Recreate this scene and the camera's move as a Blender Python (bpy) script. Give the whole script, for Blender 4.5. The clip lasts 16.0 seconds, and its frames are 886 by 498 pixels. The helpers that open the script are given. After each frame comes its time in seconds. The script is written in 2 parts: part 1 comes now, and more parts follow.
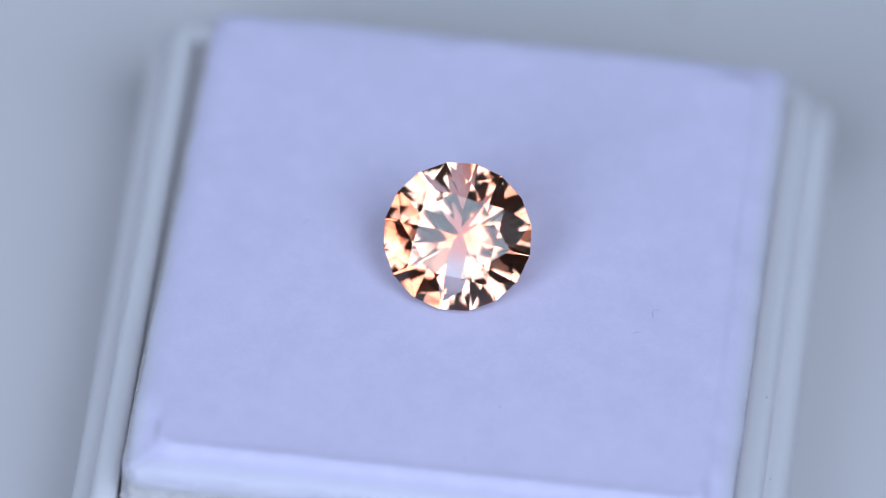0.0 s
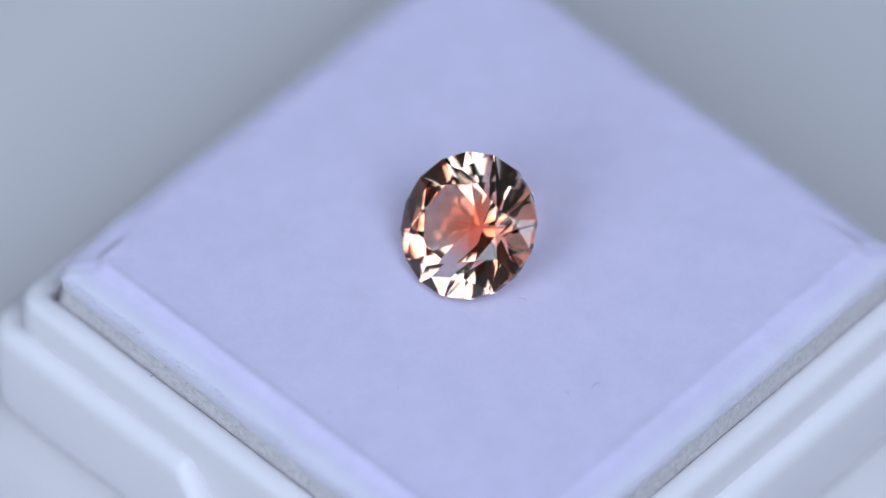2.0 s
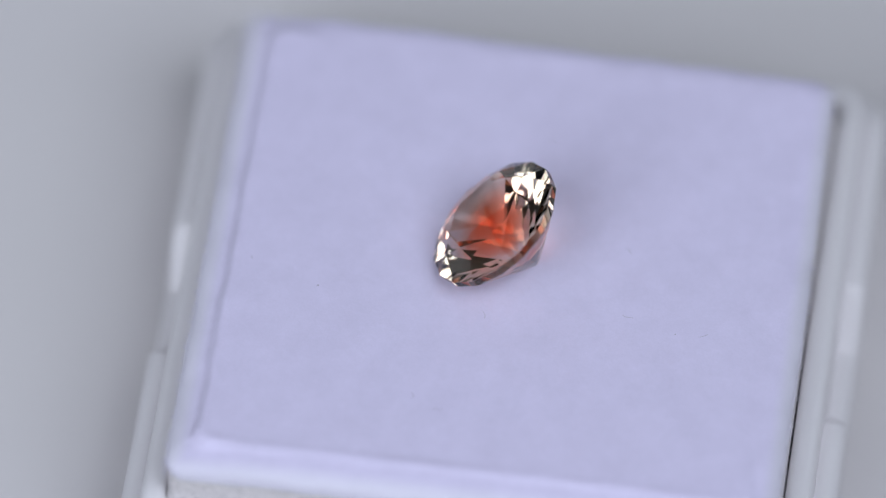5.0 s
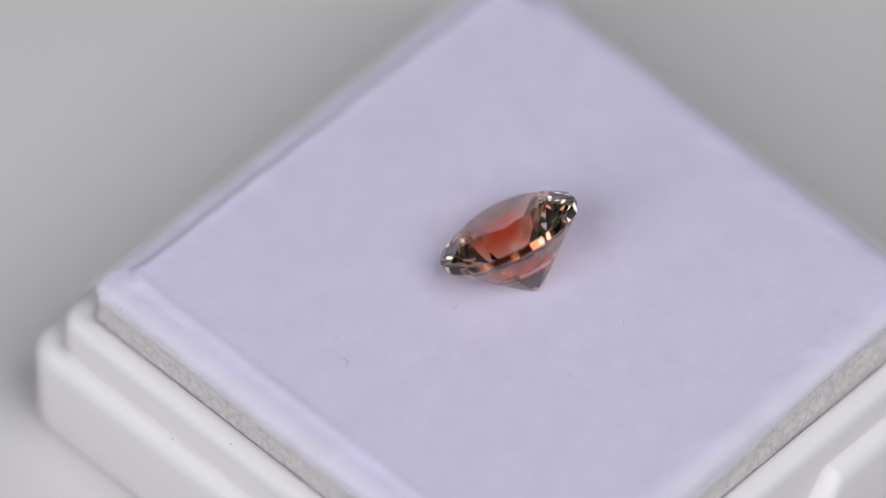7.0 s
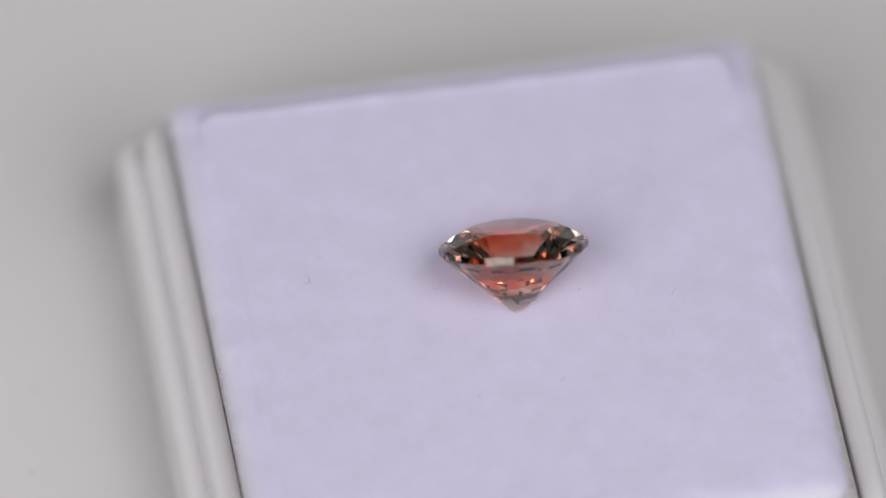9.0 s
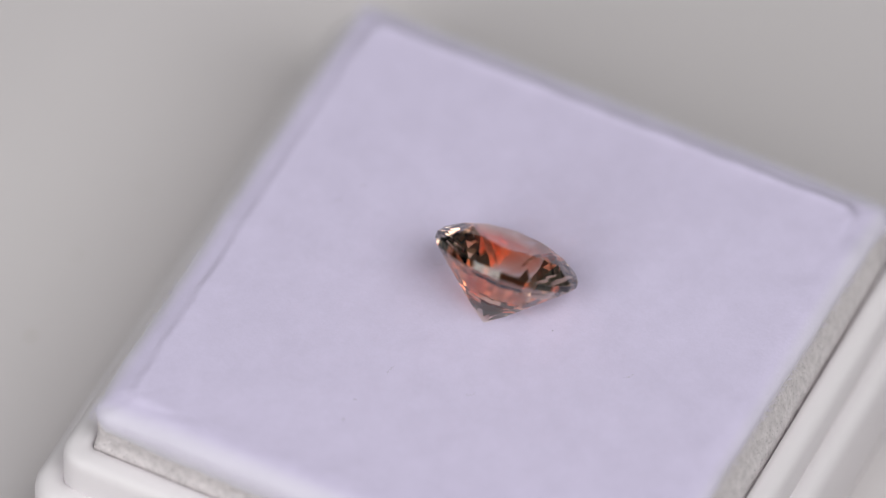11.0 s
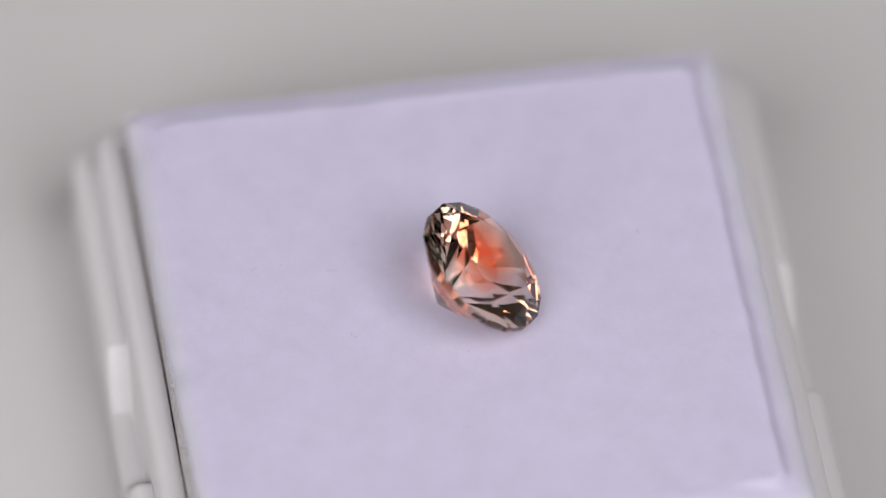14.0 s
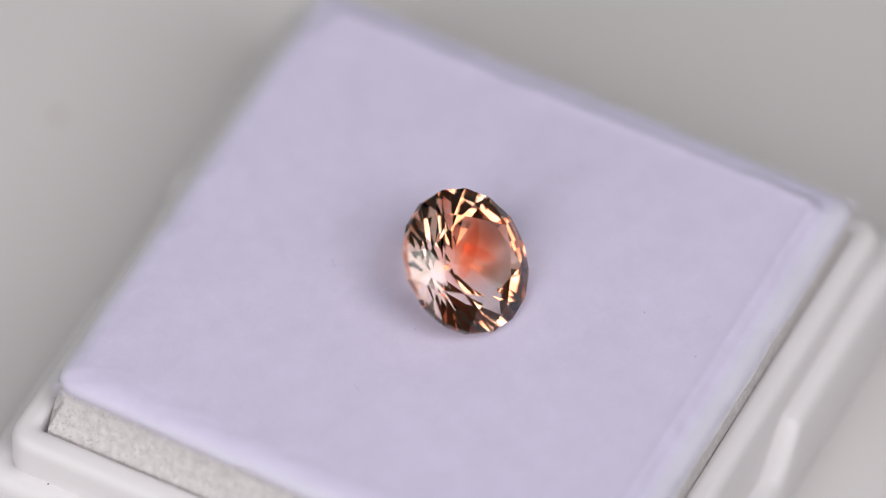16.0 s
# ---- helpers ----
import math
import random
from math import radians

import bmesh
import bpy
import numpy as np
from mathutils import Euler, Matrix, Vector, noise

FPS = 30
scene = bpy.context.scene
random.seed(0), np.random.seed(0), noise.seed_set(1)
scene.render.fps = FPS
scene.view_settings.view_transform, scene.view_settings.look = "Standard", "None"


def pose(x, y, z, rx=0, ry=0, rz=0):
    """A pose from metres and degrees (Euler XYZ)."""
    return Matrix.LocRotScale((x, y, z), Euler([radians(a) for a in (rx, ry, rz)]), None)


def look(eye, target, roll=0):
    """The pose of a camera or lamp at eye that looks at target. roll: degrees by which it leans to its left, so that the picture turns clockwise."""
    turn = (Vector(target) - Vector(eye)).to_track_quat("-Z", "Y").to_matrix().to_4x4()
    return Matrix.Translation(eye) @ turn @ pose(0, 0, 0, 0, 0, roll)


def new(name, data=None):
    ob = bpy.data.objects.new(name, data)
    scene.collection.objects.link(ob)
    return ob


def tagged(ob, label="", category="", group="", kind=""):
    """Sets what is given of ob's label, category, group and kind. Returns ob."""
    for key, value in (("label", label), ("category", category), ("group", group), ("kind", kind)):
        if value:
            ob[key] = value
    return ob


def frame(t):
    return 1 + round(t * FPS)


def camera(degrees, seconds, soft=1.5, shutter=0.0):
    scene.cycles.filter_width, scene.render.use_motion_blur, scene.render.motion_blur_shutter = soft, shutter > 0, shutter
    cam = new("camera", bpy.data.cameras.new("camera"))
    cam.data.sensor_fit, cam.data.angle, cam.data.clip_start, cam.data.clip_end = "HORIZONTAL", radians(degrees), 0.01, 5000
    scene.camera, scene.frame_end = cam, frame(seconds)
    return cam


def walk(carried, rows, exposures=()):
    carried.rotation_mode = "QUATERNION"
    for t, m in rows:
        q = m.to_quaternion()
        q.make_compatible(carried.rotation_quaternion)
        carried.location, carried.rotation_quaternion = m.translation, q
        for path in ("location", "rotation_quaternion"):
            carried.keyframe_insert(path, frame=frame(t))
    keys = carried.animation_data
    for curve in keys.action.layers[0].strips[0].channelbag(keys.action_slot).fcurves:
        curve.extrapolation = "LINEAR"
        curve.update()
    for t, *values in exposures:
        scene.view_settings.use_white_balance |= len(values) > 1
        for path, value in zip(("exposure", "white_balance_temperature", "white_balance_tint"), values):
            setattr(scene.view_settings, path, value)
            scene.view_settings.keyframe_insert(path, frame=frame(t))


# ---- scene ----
MM = 0.001
TOP = 9.6            # height of the pad's top above the turntable, mm
SPIN = 18.14         # degrees a second, clockwise from above
YAW = -5.1           # the box's turn at the start
BOX = (-1.26, 0.97)  # the box's middle from the turntable's axis, mm, in the box's own directions
CULET = (-1.096, 2.209)

# the camera stands still
cam = camera(5.0, 16.0, soft=1.15)
EYE = Vector((0.0, -0.27326, 0.33818 + TOP * MM))
AIM = EYE + Vector((-0.00409, 0.63053, -0.77615)) * 0.435
VIEW = look(EYE, AIM, 1.77)
cam.data.dof.use_dof = True
cam.data.dof.focus_distance = 0.4331
cam.data.dof.aperture_fstop = 15.5
walk(cam, [(0.0, VIEW), (16.0, VIEW)],
     exposures=[(0.0, 0.0, 5010, 7), (2.0, 0.0, 5150, 8), (3.5, 0.0, 5270, 9), (4.7, 0.0, 5560, 9), (6.8, 0.05, 6250, 8), (8.2, 0.08, 6400, 9),
                (10.3, 0.1, 6500, 10), (16.0, 0.1, 6500, 10)])

# ---- light: a soft panel on either side of the camera, and the dim room round it
world = bpy.data.worlds.new("world")
scene.world = world
scene.cycles.transparent_max_bounces = 32
world.use_nodes = True
world.node_tree.nodes["Background"].inputs[0].default_value = (0.9, 0.95, 1.0, 1)
world.node_tree.nodes["Background"].inputs[1].default_value = 0.25


def area_lamp(name, eye, target, size, watts, colour=(1, 1, 1)):
    data = bpy.data.lights.new(name, "AREA")
    data.shape, data.size, data.size_y, data.energy, data.color = "RECTANGLE", size[0], size[1], watts, colour
    ob = new(name, data)
    ob.matrix_world = look(eye, target)
    return ob


area_lamp("soft_box", (0.285, -0.32, 0.585), (0, 0, 0.01), (0.44, 0.53), 2.85)
area_lamp("soft_box", (-0.33, -0.465, 0.453), (0, 0, 0.01), (0.38, 0.58), 2.7)


# ---- materials
def material(name, colour, rough=0.5, metal=0.0, spread=0.05, scale=60.0, bump=0.0, bump_scale=400.0, bump_size=0.0003, **inputs):
    mat = bpy.data.materials.new(name)
    mat.use_nodes = True
    tree = mat.node_tree
    shader = tree.nodes["Principled BSDF"]
    shader.inputs["Metallic"].default_value = metal
    where = tree.nodes.new("ShaderNodeTexCoord")
    large = tree.nodes.new("ShaderNodeTexNoise")
    large.inputs["Scale"].default_value, large.inputs["Detail"].default_value = scale, 6
    tree.links.new(where.outputs["Object"], large.inputs["Vector"])
    ramp = tree.nodes.new("ShaderNodeValToRGB")
    ramp.color_ramp.elements[0].position, ramp.color_ramp.elements[1].position = 0.3, 0.7
    ramp.color_ramp.elements[0].color = (*[c * (1 - spread) for c in colour], 1)
    ramp.color_ramp.elements[1].color = (*[min(1, c * (1 + spread)) for c in colour], 1)
    tree.links.new(large.outputs["Fac"], ramp.inputs["Fac"])
    tree.links.new(ramp.outputs["Color"], shader.inputs["Base Color"])
    fine = tree.nodes.new("ShaderNodeTexNoise")
    fine.inputs["Scale"].default_value, fine.inputs["Detail"].default_value = bump_scale, 8
    tree.links.new(where.outputs["Object"], fine.inputs["Vector"])
    gloss = tree.nodes.new("ShaderNodeMapRange")
    gloss.inputs["To Min"].default_value, gloss.inputs["To Max"].default_value = rough * 0.85, min(1, rough * 1.15)
    tree.links.new(fine.outputs["Fac"], gloss.inputs["Value"])
    tree.links.new(gloss.outputs["Result"], shader.inputs["Roughness"])
    if bump:
        relief = tree.nodes.new("ShaderNodeBump")
        relief.inputs["Strength"].default_value, relief.inputs["Distance"].default_value = bump, bump_size
        tree.links.new(fine.outputs["Fac"], relief.inputs["Height"])
        tree.links.new(relief.outputs["Normal"], shader.inputs["Normal"])
    for key, value in inputs.items():
        shader.inputs[key.replace("_", " ")].default_value = value
    return mat


PLASTIC = material("white_plastic", (0.82, 0.785, 0.805), 0.56, spread=0.015, bump=0.12, bump_scale=900, bump_size=0.00004)
FABRIC = material("white_fleece", (0.708, 0.65, 0.85), 0.95, spread=0.025, scale=900, bump=0.11, bump_scale=6000, bump_size=0.0001)
fuzz = FABRIC.node_tree.nodes["Principled BSDF"]     # the pile catches light along the edges
fuzz.inputs["Sheen Weight"].default_value, fuzz.inputs["Sheen Roughness"].default_value = 0.7, 0.4
FOAM = material("grey_foam", (0.67, 0.63, 0.635), 0.9, spread=0.13, scale=3000, bump=0.5, bump_scale=3200, bump_size=0.00015)


def add_pores(mat, scale, share, depth):
    """Small dark pits all over a material."""
    tree = mat.node_tree
    shader = tree.nodes["Principled BSDF"]
    was = shader.inputs["Base Color"].links[0].from_socket
    where = tree.nodes.new("ShaderNodeTexCoord")
    cells = tree.nodes.new("ShaderNodeTexVoronoi")
    cells.inputs["Scale"].default_value = scale
    tree.links.new(where.outputs["Object"], cells.inputs["Vector"])
    pit = tree.nodes.new("ShaderNodeMapRange")
    pit.inputs["From Min"].default_value, pit.inputs["From Max"].default_value = share * 0.5, share
    pit.inputs["To Min"].default_value, pit.inputs["To Max"].default_value = depth, 1.0
    tree.links.new(cells.outputs["Distance"], pit.inputs["Value"])
    dark = tree.nodes.new("ShaderNodeMix")
    dark.data_type, dark.blend_type = "RGBA", "MULTIPLY"
    dark.inputs["Factor"].default_value = 1.0
    tree.links.new(was, dark.inputs["A"])
    tree.links.new(pit.outputs["Result"], dark.inputs["B"])
    tree.links.new(dark.outputs["Result"], shader.inputs["Base Color"])


add_pores(FOAM, 5600, 0.24, 0.62)


def add_grain(mat, scale, amount):
    """A fine fleck over a material's colour, as of fibres."""
    tree = mat.node_tree
    shader = tree.nodes["Principled BSDF"]
    was = shader.inputs["Base Color"].links[0].from_socket
    where = tree.nodes.new("ShaderNodeTexCoord")
    fleck = tree.nodes.new("ShaderNodeTexNoise")
    fleck.inputs["Scale"].default_value, fleck.inputs["Detail"].default_value, fleck.inputs["Distortion"].default_value = scale, 4, 1.5
    tree.links.new(where.outputs["Object"], fleck.inputs["Vector"])
    level = tree.nodes.new("ShaderNodeMapRange")
    level.inputs["From Min"].default_value, level.inputs["From Max"].default_value = 0.3, 0.7
    level.inputs["To Min"].default_value, level.inputs["To Max"].default_value = 1 - amount, 1 + amount
    tree.links.new(fleck.outputs["Fac"], level.inputs["Value"])
    both = tree.nodes.new("ShaderNodeMix")
    both.data_type, both.blend_type = "RGBA", "MULTIPLY"
    both.inputs["Factor"].default_value = 1.0
    tree.links.new(was, both.inputs["A"])
    tree.links.new(level.outputs["Result"], both.inputs["B"])
    tree.links.new(both.outputs["Result"], shader.inputs["Base Color"])


add_grain(FABRIC, 5500, 0.02)
add_grain(FABRIC, 1300, 0.012)
add_grain(FABRIC, 260, 0.015)


def paint_edge_light(mat, colour):
    """Paints light into the fleece's colour: paler and greyer along its edges."""
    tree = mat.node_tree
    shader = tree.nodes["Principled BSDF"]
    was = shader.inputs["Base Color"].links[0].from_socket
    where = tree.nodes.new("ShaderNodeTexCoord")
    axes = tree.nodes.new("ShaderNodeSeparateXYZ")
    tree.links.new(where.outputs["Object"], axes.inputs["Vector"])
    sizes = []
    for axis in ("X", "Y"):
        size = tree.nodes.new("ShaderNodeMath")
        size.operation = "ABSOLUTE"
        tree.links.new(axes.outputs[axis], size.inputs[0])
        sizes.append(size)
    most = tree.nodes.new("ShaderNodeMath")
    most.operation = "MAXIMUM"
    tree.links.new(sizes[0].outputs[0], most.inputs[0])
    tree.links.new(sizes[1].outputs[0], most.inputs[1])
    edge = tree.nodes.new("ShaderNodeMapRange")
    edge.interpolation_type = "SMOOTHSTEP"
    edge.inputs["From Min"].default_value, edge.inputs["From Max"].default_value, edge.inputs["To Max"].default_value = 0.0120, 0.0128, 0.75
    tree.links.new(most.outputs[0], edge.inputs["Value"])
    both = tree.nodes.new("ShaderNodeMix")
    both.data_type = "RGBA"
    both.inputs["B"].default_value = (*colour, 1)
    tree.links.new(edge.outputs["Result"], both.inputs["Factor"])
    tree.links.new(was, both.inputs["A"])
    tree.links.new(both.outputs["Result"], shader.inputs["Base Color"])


paint_edge_light(FABRIC, (0.735, 0.71, 0.79))
DISC = material("white_turntable", (0.70, 0.665, 0.67), 0.5, spread=0.02, scale=40, bump=0.1, bump_scale=1500, bump_size=0.00003)
TABLE = material("table_paint", (0.62, 0.61, 0.60), 0.5, spread=0.03)
WALL = material("wall_paint", (0.62, 0.62, 0.63), 0.8, spread=0.03, scale=3)
LINT = material("lint", (0.40, 0.38, 0.43), 0.8)
SMUDGE = material("smudge", (0.50, 0.45, 0.38), 0.7)
SPECK = material("speck", (0.08, 0.07, 0.06), 0.7)


def gem_material():
    """Clear sapphire."""
    mat = bpy.data.materials.new("sapphire_clear")
    mat.use_nodes = True
    tree = mat.node_tree
    tree.nodes.remove(tree.nodes["Principled BSDF"])
    through_it = tree.nodes.new("ShaderNodeBsdfRefraction")
    through_it.inputs["IOR"].default_value, through_it.inputs["Roughness"].default_value = 1.765, 0.0
    off_it = tree.nodes.new("ShaderNodeBsdfGlossy")
    off_it.inputs["Roughness"].default_value = 0.0
    fresnel = tree.nodes.new("ShaderNodeFresnel")
    fresnel.inputs["IOR"].default_value = 1.765
    both = tree.nodes.new("ShaderNodeMixShader")
    tree.links.new(fresnel.outputs["Fac"], both.inputs["Fac"])
    tree.links.new(through_it.outputs["BSDF"], both.inputs[1])
    tree.links.new(off_it.outputs["BSDF"], both.inputs[2])
    tree.links.new(both.outputs["Shader"], tree.nodes["Material Output"].inputs["Surface"])
    through_it.inputs["Color"].default_value, off_it.inputs["Color"].default_value = (0.97, 0.93, 0.85, 1), (0.985, 0.945, 0.89, 1)
    return mat


def zone_material():
    """The orange-red growth zone inside the stone: tinted and clear, fading out to its edge."""
    mat = bpy.data.materials.new("sapphire_orange_zone")
    mat.use_nodes = True
    tree = mat.node_tree
    tree.nodes.remove(tree.nodes["Principled BSDF"])
    tint = tree.nodes.new("ShaderNodeBsdfTransparent")
    tree.links.new(tint.outputs["BSDF"], tree.nodes["Material Output"].inputs["Surface"])
    where = tree.nodes.new("ShaderNodeTexCoord")
    shift = tree.nodes.new("ShaderNodeMapping")
    unit = 3.2 * MM
    shift.inputs["Location"].default_value = (0.084 / 0.23, -0.129 / 0.294, -0.88 / 0.30)
    shift.inputs["Scale"].default_value = (1 / (0.23 * unit), 1 / (0.294 * unit), 1 / (0.30 * unit))
    tree.links.new(where.outputs["Object"], shift.inputs["Vector"])
    size = tree.nodes.new("ShaderNodeVectorMath")
    size.operation = "LENGTH"
    tree.links.new(shift.outputs["Vector"], size.inputs[0])
    wander = tree.nodes.new("ShaderNodeTexNoise")
    wander.inputs["Scale"].default_value, wander.inputs["Detail"].default_value = 900, 3
    tree.links.new(where.outputs["Object"], wander.inputs["Vector"])
    uneven = tree.nodes.new("ShaderNodeMath")
    uneven.operation, uneven.inputs[1].default_value = "MULTIPLY_ADD", 0.3
    tree.links.new(wander.outputs["Fac"], uneven.inputs[0])
    tree.links.new(size.outputs["Value"], uneven.inputs[2])
    ramp = tree.nodes.new("ShaderNodeMapRange")
    ramp.inputs["From Min"].default_value, ramp.inputs["From Max"].default_value = 0.85, 2.9
    ramp.interpolation_type = "SMOOTHSTEP"
    tree.links.new(uneven.outputs["Value"], ramp.inputs["Value"])
    mix = tree.nodes.new("ShaderNodeMix")
    mix.data_type = "RGBA"
    mix.inputs["A"].default_value, mix.inputs["B"].default_value = (1.0, 0.66, 0.535, 1), (1.0, 1.0, 1.0, 1)
    tree.links.new(ramp.outputs["Result"], mix.inputs["Factor"])
    tree.links.new(mix.outputs["Result"], tint.inputs["Color"])
    return mat


GEM_CLEAR, GEM_ZONE = gem_material(), zone_material()


# ---- helpers for meshes
def part(name, bm, mat, parent=None, label="", smooth=True):
    mesh = bpy.data.meshes.new(name)
    bmesh.ops.recalc_face_normals(bm, faces=bm.faces)
    for face in bm.faces:
        face.smooth = smooth
    bm.to_mesh(mesh)
    bm.free()
    mesh.materials.append(mat)
    ob = new(name, mesh)
    ob.parent = parent
    if label:
        ob["label"] = label
    return ob


def ring(half_x, half_y, radius, side=30, corner=8):
    """A rounded rectangle, counter-clockwise: points in mm with the same count for every size."""
    points = []
    for k in range(4):
        a0 = math.pi / 2 * k
        sx, sy = ((1, -1), (1, 1), (-1, 1), (-1, -1))[k]
        nx, ny = ((1, 1), (-1, 1), (-1, -1), (1, -1))[k]
        cx, cy = sx * (half_x - radius), sy * (half_y - radius)
        ex, ey = nx * (half_x - radius), ny * (half_y - radius)
        for i in range(corner):
            a = a0 - math.pi / 2 + math.pi / 2 * i / corner
            points.append((cx + radius * math.cos(a), cy + radius * math.sin(a)))
        ax, ay = cx + radius * math.cos(a0), cy + radius * math.sin(a0)
        bx, by = ex + radius * math.cos(a0), ey + radius * math.sin(a0)
        for i in range(side):
            f = i / side
            points.append((ax + (bx - ax) * f, ay + (by - ay) * f))
    return points


def loft(bm, rings, closed=False):
    """Joins rings of points (mm) with quads; closed: the last ring joins the first."""
    made = [[bm.verts.new((x * MM, y * MM, z * MM)) for x, y, z in r] for r in rings]
    n = len(made[0])
    pairs = list(zip(made, made[1:])) + ([(made[-1], made[0])] if closed else [])
    for low, high in pairs:
        for i in range(n):
            bm.faces.new((low[i], low[(i + 1) % n], high[(i + 1) % n], high[i]))
    return made


def smoothstep(a, b, x):
    f = max(0.0, min(1.0, (x - a) / (b - a)))
    return f * f * (3 - 2 * f)


# ---- the room
def slab(name, x0, x1, y0, y1, z0, z1, mat, label, category):
    bm = bmesh.new()
    bmesh.ops.create_cube(bm, size=1, matrix=Matrix.LocRotScale(((x0 + x1) / 2, (y0 + y1) / 2, (z0 + z1) / 2), None, (x1 - x0, y1 - y0, z1 - z0)))
    return tagged(part(name, bm, mat, smooth=False), label, category, kind="structure")


slab("floor", -2, 2, -2, 2, -0.87, -0.77, WALL, "plain grey floor of the dim room", "floor")
slab("ceiling", -2, 2, -2, 2, 1.8, 1.9, WALL, "plain grey ceiling of the dim room", "ceiling")
slab("wall_north", -2, 2, 2, 2.1, -0.77, 1.8, WALL, "plain grey painted wall", "wall")
slab("wall_south", -2, 2, -2.1, -2, -0.77, 1.8, WALL, "plain grey painted wall", "wall")
slab("wall_east", 2, 2.1, -2, 2, -0.77, 1.8, WALL, "plain grey painted wall", "wall")
slab("wall_west", -2.1, -2, -2, 2, -0.77, 1.8, WALL, "plain grey painted wall", "wall")


def make_table():
    table = tagged(new("table"), "pale grey table under the turntable", "table")
    table.matrix_world = pose(0, 0, -0.77)
    bm = bmesh.new()
    bmesh.ops.create_cube(bm, size=1, matrix=Matrix.LocRotScale((0, 0, 0.725), None, (1.2, 0.8, 0.04)))
    bmesh.ops.bevel(bm, geom=bm.edges[:], offset=0.004, segments=2, affect="EDGES")
    part("tabletop", bm, TABLE, table, smooth=False)
    for x in (-0.55, 0.55):
        for y in (-0.35, 0.35):
            bm = bmesh.new()
            bmesh.ops.create_cube(bm, size=1, matrix=Matrix.LocRotScale((x, y, 0.3525), None, (0.05, 0.05, 0.705)))
            part("leg", bm, TABLE, table, smooth=False)
    return table


def make_turntable():
    thing = tagged(new("turntable"), "matt white round display turntable, turning slowly", "turntable")
    thing.matrix_world = pose(0, 0, -0.025)
    bm = bmesh.new()
    profile = [(0.06, 0.0), (0.1, 0.0), (0.1, 0.008), (0.09, 0.010)]
    loft(bm, [[(r * 1000 * math.cos(a * math.tau / 96), r * 1000 * math.sin(a * math.tau / 96), z * 1000) for a in range(96)] for r, z in profile])
    part("base", bm, TABLE, thing)
    bm = bmesh.new()
    profile = [(0.001, 0.011), (0.148, 0.011), (0.150, 0.013), (0.150, 0.023), (0.1485, 0.0246), (0.147, 0.025), (0.08, 0.025), (0.02, 0.025), (0.0005, 0.025)]
    loft(bm, [[(r * 1000 * math.cos(a * math.tau / 128), r * 1000 * math.sin(a * math.tau / 128), z * 1000) for a in range(128)] for r, z in profile])
    part("plate", bm, DISC, thing)
    return thing


# ---- the gem box: a white tray with a stepped rim
OUT, RIM_Z, STEP_Z = 15.15, TOP - 2.65, TOP - 4.5
NOTCH = 3.8


def step_height(x, y):
    """The height of the outer step's top: lower in the thumb notches of two opposite sides."""
    half = NOTCH if y > 0 else NOTCH - 0.25
    d = abs(x + 0.45 if y > 0 else x - 0.18)
    if abs(y) < OUT - 3 or d > half:
        return 0.0
    fall = min(1.0, (half - d) / 1.8)
    return -2.3 * (fall * 0.85 + 0.15 * smoothstep(0, 1, fall))


def make_box():
    box = tagged(new("gem_box"), "open white plastic gem box with stepped rim on the turntable", "box")
    bm = bmesh.new()
    rings = []
    for inset, z, fall in ((0.5, 0.0, 0), (0.18, 0.12, 0), (0.08, 0.5, 0), (0.0, STEP_Z - 0.75, 1), (0.05, STEP_Z - 0.4, 1), (0.2, STEP_Z - 0.14, 1), (0.45, STEP_Z, 1), (0.8, STEP_Z - 0.02, 1), (1.12, STEP_Z - 0.12, 1), (1.3, STEP_Z - 0.3, 1), (1.35, STEP_Z - 3.2, 0)):
        pts = ring(OUT - inset, OUT - inset, max(0.25, 1.5 - inset), 140)
        rings.append([(x, y, z + fall * step_height(x, y)) for x, y in pts])
    loft(bm, rings)
    part("outer_step", bm, PLASTIC, box, "rounded lower step with a thumb notch in two sides")
    bm = bmesh.new()
    rings = []
    for inset, z in ((0.95, 0.9), (0.98, STEP_Z), (1.0, RIM_Z - 0.6), (1.04, RIM_Z - 0.3), (1.2, RIM_Z - 0.08), (1.42, RIM_Z), (1.8, RIM_Z - 0.01), (2.05, RIM_Z - 0.08), (2.13, RIM_Z - 0.25), (2.14, 0.9)):
        rings.append([(x, y, z) for x, y in ring(OUT - inset, OUT - inset, max(0.4, 2.2 - inset), 30)])
    loft(bm, rings)
    part("rim", bm, PLASTIC, box, "upright inner rim that holds the lid")
    bm = bmesh.new()
    pts = ring(OUT - 0.6, OUT - 0.6, 0.9, 2)
    low = [bm.verts.new((x * MM, y * MM, 0.05 * MM)) for x, y in pts]
    high = [bm.verts.new((x * MM, y * MM, 1.0 * MM)) for x, y in pts]
    bm.faces.new(low), bm.faces.new(high)
    for i in range(len(pts)):
        j = (i + 1) % len(pts)
        bm.faces.new((low[i], low[j], high[j], high[i]))
    part("bottom", bm, PLASTIC, box, smooth=False)
    return box


# ---- the padded insert: a foam block under a fleece cover
PAD_X, PAD_Y = 12.65, 12.93     # half sizes


def rough(x, y, z, scale):
    return noise.noise(Vector((x * scale, y * scale, z * scale)))


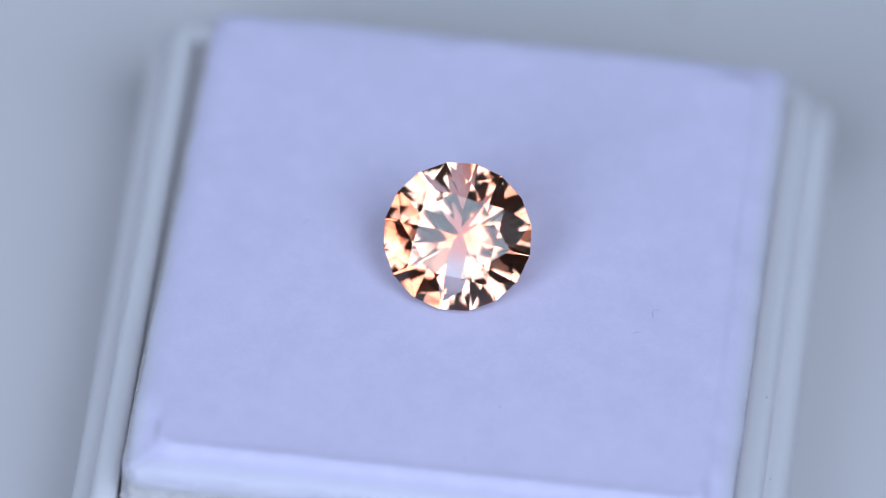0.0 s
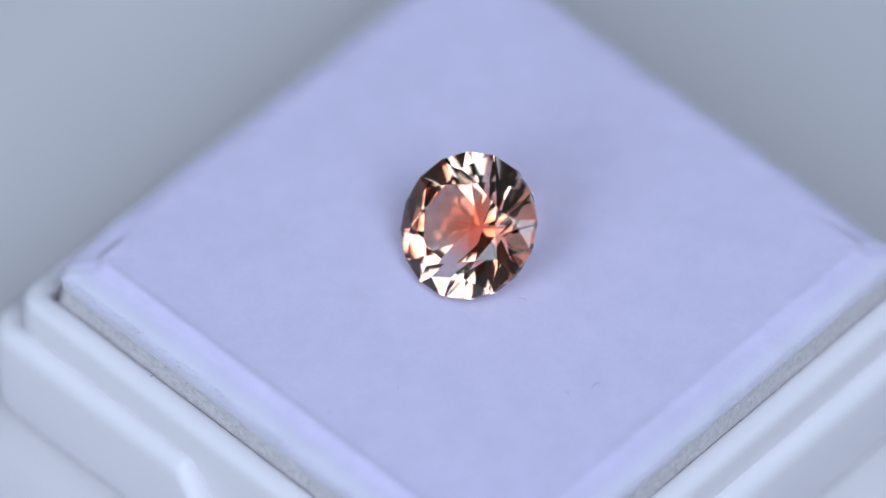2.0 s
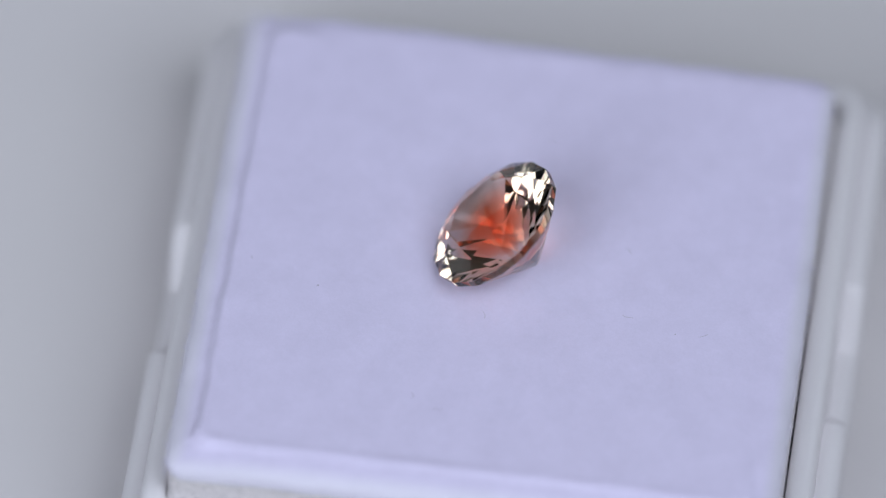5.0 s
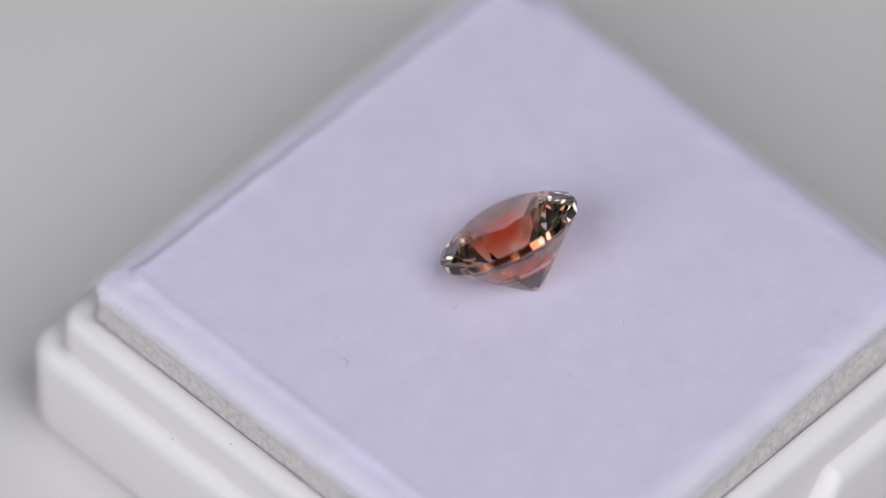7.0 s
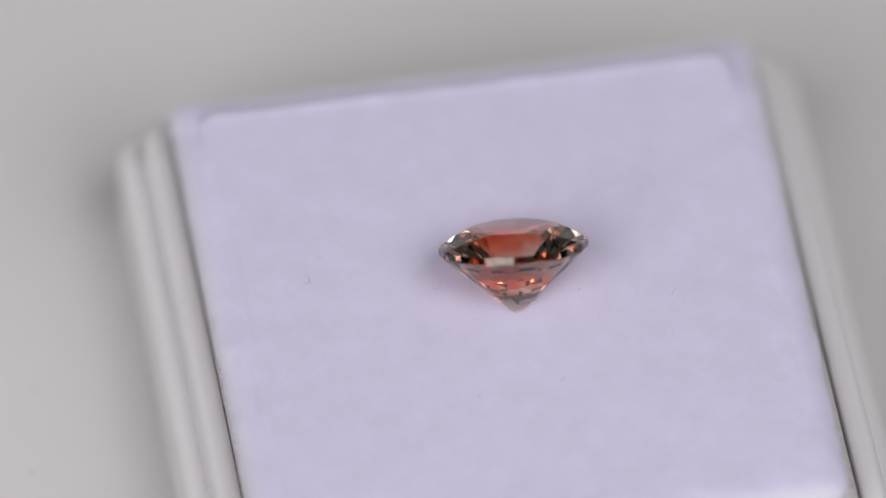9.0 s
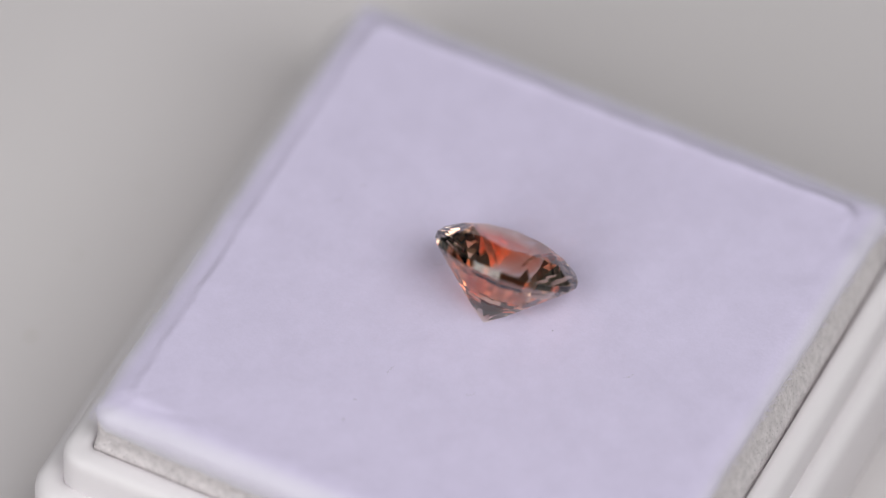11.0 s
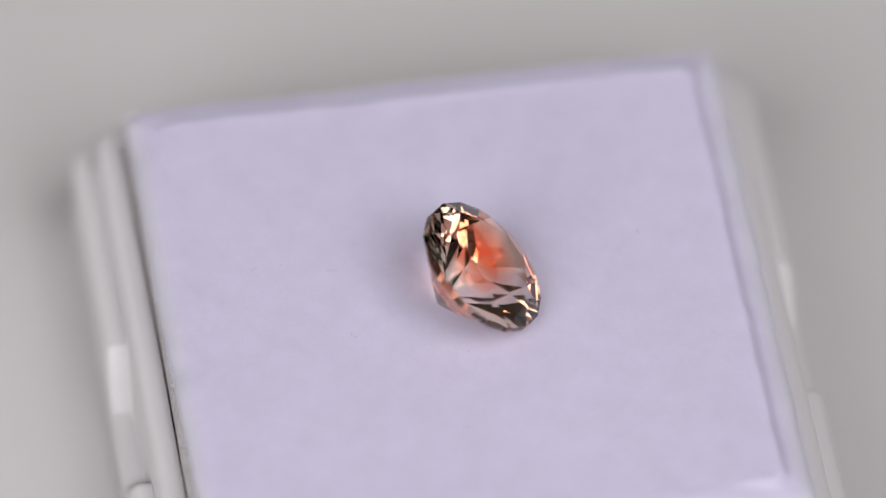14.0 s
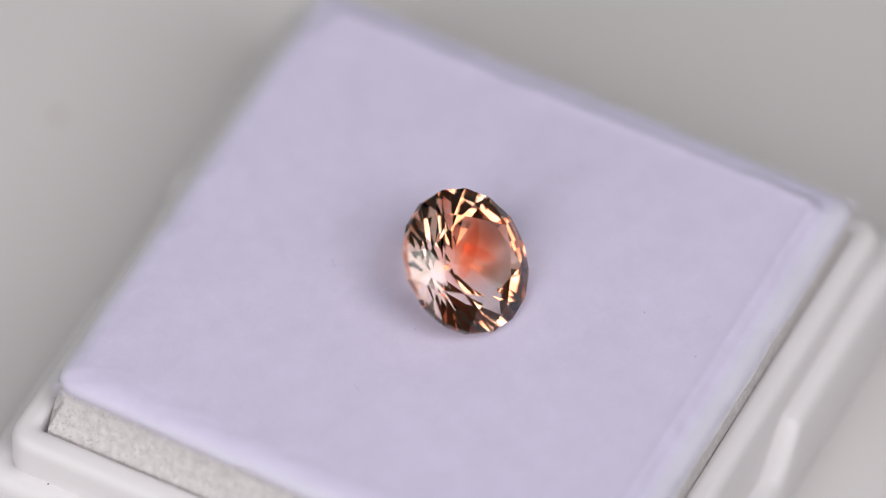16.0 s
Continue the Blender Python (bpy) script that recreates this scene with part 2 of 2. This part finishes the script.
def pad_cut(x, y):
    """The pad is cut a little out of square: one side slants, and a long side falls short at one end."""
    if x < 0:
        x *= 1 - 0.024 * y / 13
    if x > 0:
        x *= 1.014
    if y < 0:
        y *= 1.012
    if y > 0:
        y *= 1 - 0.012 * max(0.0, -x) / 13
    return x, y


def uncovered(x, y):
    """1 along the side where the foam shows below a flat fleece edge, 0 where the fleece folds over it."""
    return max(smoothstep(7.0, 12.0, -x) * (1 - smoothstep(10.8, 12.2, -y)), smoothstep(9.0, 12.0, y) * smoothstep(-2.0, 8.0, -x))


def hem(x, y):
    """How far the fleece reaches down over the foam at the pad's edge, mm."""
    return (0.66 - 0.28 * smoothstep(9.0, 11.5, x) + 0.2 * smoothstep(9.0, 12.0, y)) * (1 - 0.9 * uncovered(x, y)) + 0.12 * rough(x, y, 0, 0.9) + 0.07 * rough(x, y, 0, 4.0)


def make_pad():
    pad = tagged(new("foam_pad"), "white fleece pad on porous grey foam, filling the gem box", "pad")
    bm = bmesh.new()
    rings = []
    for inset, z in ((0.5, -9.0), (0.05, -8.0), (0.0, -1.02), (0.03, -0.9), (0.1, -0.76), (0.25, -0.62), (0.5, -0.52), (0.8, -0.44), (0.95, -0.40), (1.08, -0.30), (1.22, -0.12), (1.34, -0.01), (1.46, 0.02), (1.6, -0.03), (1.8, -0.05), (2.2, -0.05), (3.2, -0.04), (4.5, -0.02), (6, 0), (8, 0), (10, 0), (11.5, 0), (12.2, 0)):
        r = []
        for x, y in ring(PAD_X - inset, PAD_Y - inset, max(0.1, 0.9 - inset * 0.2) if inset < 4 else 0.1, 60):
            w = 0.07 * rough(x, y, z, 0.45) + 0.04 * rough(x, y, z, 1.7) + 0.03 * rough(x, y, z, 5.0) if inset < 2 else 0.03 * rough(x, y, 0, 0.3)
            push = 1 + w / 13 * (1.0 if inset < 2 else 0)
            x, y = pad_cut(x * push, y * push)
            folded, level = max(0.4 * smoothstep(9.0, 11.3, x), 0.85 * smoothstep(9.0, 11.2, -y)), z
            if 0.02 < inset < 2 and z > -7:
                level = z * folded - (1 - folded) * (0.6 * (1 - inset / 2.1) ** 6 + 0.05)
            flat = 1 - 0.25 * uncovered(x, y)
            drop = -1.02 * flat - hem(x, y) * (1.0 if z < -8.5 else 0.8) if z < -7 else level * flat
            r.append((x, y, TOP + drop + w * 0.7))
        rings.append(r)
    made = loft(bm, rings)
    bm.faces.new(made[-1])
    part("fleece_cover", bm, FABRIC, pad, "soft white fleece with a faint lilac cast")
    bm = bmesh.new()
    rings = []
    for k in range(36):
        r = []
        for x, y in ring(PAD_X - 0.15, PAD_Y - 0.15, 0.45, 260, 4):
            z = 4.0 + (TOP - 1.2 + 0.37 * uncovered(x, y) - 4.0) * k / 35
            cell = noise.voronoi(Vector((x * 5.5, y * 5.5, z * 5.5)))[0][0]
            push = 1 - max(0.0, 0.42 - cell) * 0.012 + 0.002 * rough(x, y, z, 2.0)
            low = uncovered(x, y) * (1 - smoothstep(RIM_Z - 0.6, TOP - 0.9, z))
            fx, fy = pad_cut(x * push, y * push)
            if abs(x) > abs(y):
                fx *= 1 + 0.055 * low
            if y > 11.5:
                fy *= 1 + 0.04 * low
            press = 0.9 * (1 - smoothstep(RIM_Z - 0.3, RIM_Z + 0.3, z))     # below the rim's edge the foam is pressed against it
            if abs(x) > abs(y):
                fx += ((12.74 if x > 0 else -13.15) - fx) * press
            else:
                fy += ((12.97 if y > 0 else -12.97) - fy) * press
            r.append((max(fx, -13.2), min(fy, 13.0), z))
        rings.append(r)
    rings.insert(0, [(x, y, 1.0) for x, y, _ in rings[0]])
    loft(bm, rings)
    part("foam_block", bm, FOAM, pad, "open-pored grey foam", smooth=False)
    tagged(make_nap(pad), kind="stuff")
    return pad


def make_nap(pad):
    """Short loose fibres that stand out along the edge of the fleece."""
    rng = random.Random(7)
    verts, faces = [], []
    for k in range(6000):
        x, y = rng.uniform(-1, 1), rng.uniform(-1, 1)
        if rng.random() < 0.5:
            x = math.copysign(1.0, x)
        else:
            y = math.copysign(1.0, y)
        inset = rng.uniform(0.0, 0.22)
        px, py = pad_cut(x * (PAD_X - inset), y * (PAD_Y - inset))
        z = TOP - 0.98 + 1.5 * inset
        a, up, size, wide = math.atan2(y, x) + rng.uniform(-1.2, 1.2), rng.uniform(0.3, 1.6), rng.uniform(0.08, 0.3), rng.uniform(0.005, 0.01)
        dx, dy, dz = math.cos(a) * size, math.sin(a) * size, up * size * 0.3
        sx, sy = -math.sin(a) * wide, math.cos(a) * wide
        base = len(verts)
        bend = rng.uniform(-0.3, 0.3)
        mx, my = px + dx * 0.5 - dy * bend, py + dy * 0.5 + dx * bend
        for ux, uy, uz, w in ((px, py, z, 1), (mx, my, z + dz * 0.7, 0.8), (px + dx, py + dy, z + dz, 0.3)):
            verts.append(((ux + sx * w) * MM, (uy + sy * w) * MM, uz * MM))
            verts.append(((ux - sx * w) * MM, (uy - sy * w) * MM, uz * MM))
        faces += [(base, base + 1, base + 3, base + 2), (base + 2, base + 3, base + 5, base + 4)]
    mesh = bpy.data.meshes.new("fleece_nap")
    mesh.from_pydata(verts, [], faces)
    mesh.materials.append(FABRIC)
    nap = new("fleece_nap", mesh)
    nap.parent = pad
    return nap


# ---- the stone
RADIUS, TILT, LEAN, TURN = 3.20, 40.15, -97.9, 16.54     # TURN: the first crown facet's way round the stone's axis
ZONE = (-0.084, 0.129, 0.951)                             # the colour zone's middle, in radii from the culet


def facet_planes():
    """(part's name, place, outward normal) of every facet, in radii from the culet; hand-cut facets lie a little off their ideal planes."""
    rng = random.Random(11)
    g, crown, pav, table, star, low = 0.10, 0.53, 0.879, 0.575, 0.75, 0.20
    c = math.cos(radians(22.5))

    def spot(angle, r, z):
        return Vector((r * math.cos(radians(angle + TURN)), r * math.sin(radians(angle + TURN)), z))

    tables = [spot(45 * k, table, pav + g + (1 - table) * crown) for k in range(8)]
    stars = [spot(45 * k + 22.5, star, pav + g + (1 - star * c) * crown) for k in range(8)]
    upper = [spot(22.5 * k, 1, pav + g) for k in range(16)]
    lower = [spot(22.5 * k, 1, pav) for k in range(16)]
    lows = [spot(45 * k + 22.5, low, low * c * pav) for k in range(8)]
    culet = Vector((0, 0, 0))
    corners = [("table_facet", tables[0], tables[3], tables[5])]
    for k in range(8):
        n = (k + 1) % 8
        a, b, d = upper[2 * k], upper[2 * k + 1], upper[(2 * k + 2) % 16]
        e, f, h = lower[2 * k], lower[2 * k + 1], lower[(2 * k + 2) % 16]
        corners += [("crown_main", tables[k], stars[k], a), ("star_facet", tables[k], stars[k], tables[n]), ("upper_half", stars[k], a, b), ("upper_half", stars[k], b, d),
                    ("girdle_facet", a, e, b), ("girdle_facet", b, f, d), ("lower_half", e, lows[k], f), ("lower_half", f, lows[k], h), ("pavilion_main", e, lows[k], culet)]
    off = {"table_facet": 0.0, "girdle_facet": 0.0, "crown_main": 0.4, "star_facet": 0.5, "upper_half": 0.6, "lower_half": 0.4, "pavilion_main": 0.3}
    for name, a, b, d in corners:
        normal, middle = (b - a).cross(d - a).normalized(), (a + b + d) / 3
        if normal.dot(middle - Vector((0, 0, pav))) < 0:
            normal = -normal
        sway = radians(off[name])
        normal = (normal + Vector([rng.gauss(0, sway) for _ in range(3)])).normalized()
        yield name, culet if name == "pavilion_main" else middle, normal


def make_gem():
    bm = bmesh.new()
    bmesh.ops.create_cube(bm, size=4)
    kind = bm.faces.layers.int.new("kind")
    names = []
    for name, place, normal in facet_planes():
        cut = bmesh.ops.bisect_plane(bm, geom=bm.verts[:] + bm.edges[:] + bm.faces[:], dist=1e-7, plane_co=place, plane_no=normal, clear_outer=True)
        edges = [x for x in cut["geom_cut"] if isinstance(x, bmesh.types.BMEdge)]
        names.append(name)
        if len(edges) > 2:
            for face in bmesh.ops.contextual_create(bm, geom=edges)["faces"]:
                face[kind] = len(names)
    bmesh.ops.scale(bm, vec=(RADIUS * MM,) * 3, verts=bm.verts)
    bmesh.ops.recalc_face_normals(bm, faces=bm.faces)
    thing = tagged(new("gemstone"), "round brilliant-cut sapphire, pale with an orange-red heart, on white fleece", "gemstone")
    for face in bm.faces:
        name = names[face[kind] - 1]
        mesh = bpy.data.meshes.new(name)
        mesh.from_pydata([v.co.copy() for v in face.verts], [], [tuple(range(len(face.verts)))])
        mesh.materials.append(GEM_CLEAR)
        facet = new(name, mesh)
        facet.parent = thing
        facet.visible_shadow = name in ("crown_main", "star_facet", "upper_half", "girdle_facet", "lower_half")     # light passes the broad clear panes
    bm.free()
    zone = bmesh.new()
    for height in (-0.15, 0.12):     # thin veils, level and upright, that cross in the zone's middle
        loft(zone, [[(RADIUS * (ZONE[0] + 0.56 * r * math.cos(a * math.tau / 48)), RADIUS * (ZONE[1] + 0.68 * r * math.sin(a * math.tau / 48)),
                      RADIUS * (ZONE[2] + height - 0.03 * r * r)) for a in range(48)] for r in (1.0, 0.75, 0.5, 0.25, 0.01)])
    for way in (25, 115):
        across, along = math.cos(radians(way)), math.sin(radians(way))
        loft(zone, [[(RADIUS * (ZONE[0] + 0.45 * r * math.cos(a * math.tau / 48) * across), RADIUS * (ZONE[1] + 0.45 * r * math.cos(a * math.tau / 48) * along),
                      RADIUS * (0.73 + 0.42 * r * math.sin(a * math.tau / 48))) for a in range(48)] for r in (1.0, 0.75, 0.5, 0.25, 0.01)])
    part("colour_zone", zone, GEM_ZONE, thing, "orange-red colour zone inside the clear stone").visible_shadow = False
    return thing


# ---- lint, specks and dust
def make_fibre(name, length, bend, wide, mat, label):
    bm = bmesh.new()
    n = 10
    rows = []
    for i in range(n + 1):
        f = i / n - 0.5
        x, y = f * length, bend * (0.25 - f * f) * 4 + 0.12 * bend * math.sin(9 * f)
        z = wide + 0.06 * length * (0.25 - f * f)
        rows.append([(x, y + wide * math.cos(a), z + wide * math.sin(a)) for a in (0.5, 2.1, 3.7, 5.3)])
    loft(bm, rows)
    return tagged(part(name, bm, mat), label, "lint", "lint on the pad")


def make_speck(size, mat, label, seed):
    bm = bmesh.new()
    bmesh.ops.create_icosphere(bm, subdivisions=2, radius=size * MM)
    for v in bm.verts:
        v.co *= 1 + 0.4 * noise.noise(v.co * 2500 + Vector((seed, 0, 0)))
        v.co.z = v.co.z * 0.5 + size * MM * 0.4
    return tagged(part("dust_speck", bm, mat), label, "dust", "dust specks")


def make_dust():
    """All (thing, place in mm from the axis in the box's directions, turn)."""
    found = []
    for x, y, z, turn, length, bend in ((-7.9, 2.0, 0, 55, 0.42, 0.06), (7.55, -1.0, 0, 70, 0.5, 0.16), (2.05, 0.24, 0, 20, 0.45, 0.08), (8.5, 13.1, -0.62, 15, 0.55, 0.1),
                                        (1.82, 9.69, 0, -60, 0.42, 0.03), (1.25, 6.39, 0, -100, 0.5, 0.05), (-2.34, 5.98, 0, 40, 0.4, 0.06), (6.85, -2.2, 0, 10, 0.3, 0.08)):
        found.append((make_fibre("lint_fibre", length, bend, 0.0075, LINT, "thin dark lint fibre on the white fleece"), (x, y, TOP + z), turn))
    for k, (x, y, z, size) in enumerate(((1.5, -6.96, 0, 0.026), (1.91, 8.5, 0, 0.022), (0.35, -9.96, 0, 0.024), (-3.92, 1.29, 0, 0.022), (-7.94, -12.24, -2.68, 0.035),
                                         (-15.55, 12.83, -4.52, 0.04), (-15.65, 13.6, -4.55, 0.035), (13.14, -5.74, -4.52, 0.03), (12.6, -2.79, -2.68, 0.03))):
        found.append((make_speck(size, SPECK, "tiny dark dust speck on white", k), (x, y, TOP + z), 40 * k))
    for k, (x, y, size) in enumerate(((6.35, 24.3, 0.3), (19.4, 5.0, 0.16), (18.9, -4.6, 0.12), (19.7, 0.1, 0.12))):
        found.append((make_smudge(size, k), (x, y, 0.004), 60 * k))
    return found


def make_smudge(size, seed):
    bm = bmesh.new()
    n = 24
    rows = []
    for r, z in ((1.0, 0.0), (0.7, 0.03), (0.3, 0.045), (0.02, 0.05)):
        rows.append([(size * r * math.cos(a * math.tau / n) * (1 + 0.35 * rough(math.cos(a * math.tau / n), math.sin(a * math.tau / n), seed, 1.6)),
                      0.7 * size * r * math.sin(a * math.tau / n), z * 0.4) for a in range(n)])
    loft(bm, rows)
    return tagged(part("smudge", bm, SMUDGE), "faint tan smudge on the white turntable", "smudge", "smudges on the turntable")


make_table()
TURNTABLE = make_turntable()
BOX_THING = make_box()
PAD_THING = make_pad()
GEM_THING = make_gem()
DUST = make_dust()


def motions():
    """All turns with the turntable."""
    shift = Matrix.Translation((BOX[0] * MM, BOX[1] * MM, 0))
    times = [k * 0.5 for k in range(33)]
    rows = [[], [], [], []]
    for t in times:
        turn = pose(0, 0, 0, 0, 0, -SPIN * t)
        own = turn @ pose(0, 0, 0, 0, 0, YAW)
        rows[0].append((t, pose(0, 0, -0.025) @ turn))
        rows[1].append((t, own @ shift))
        rows[2].append((t, own @ shift @ pose(0.25 * MM, -0.02 * MM, 0.0)))
        rows[3].append((t, own @ pose(CULET[0] * MM, CULET[1] * MM, (TOP - 0.075) * MM) @ pose(0, 0, 0, 0, 0, LEAN - YAW) @ pose(0, 0, 0, 0, TILT, 0)))
    for thing, keys in zip((TURNTABLE, BOX_THING, PAD_THING, GEM_THING), rows):
        walk(thing, keys)
    for thing, place, way in DUST:
        keys = []
        for t in times:
            own = pose(0, 0, 0, 0, 0, YAW - SPIN * t)
            keys.append((t, own @ pose(*[c * MM for c in place], 0, 0, way)))
        walk(thing, keys)


motions()
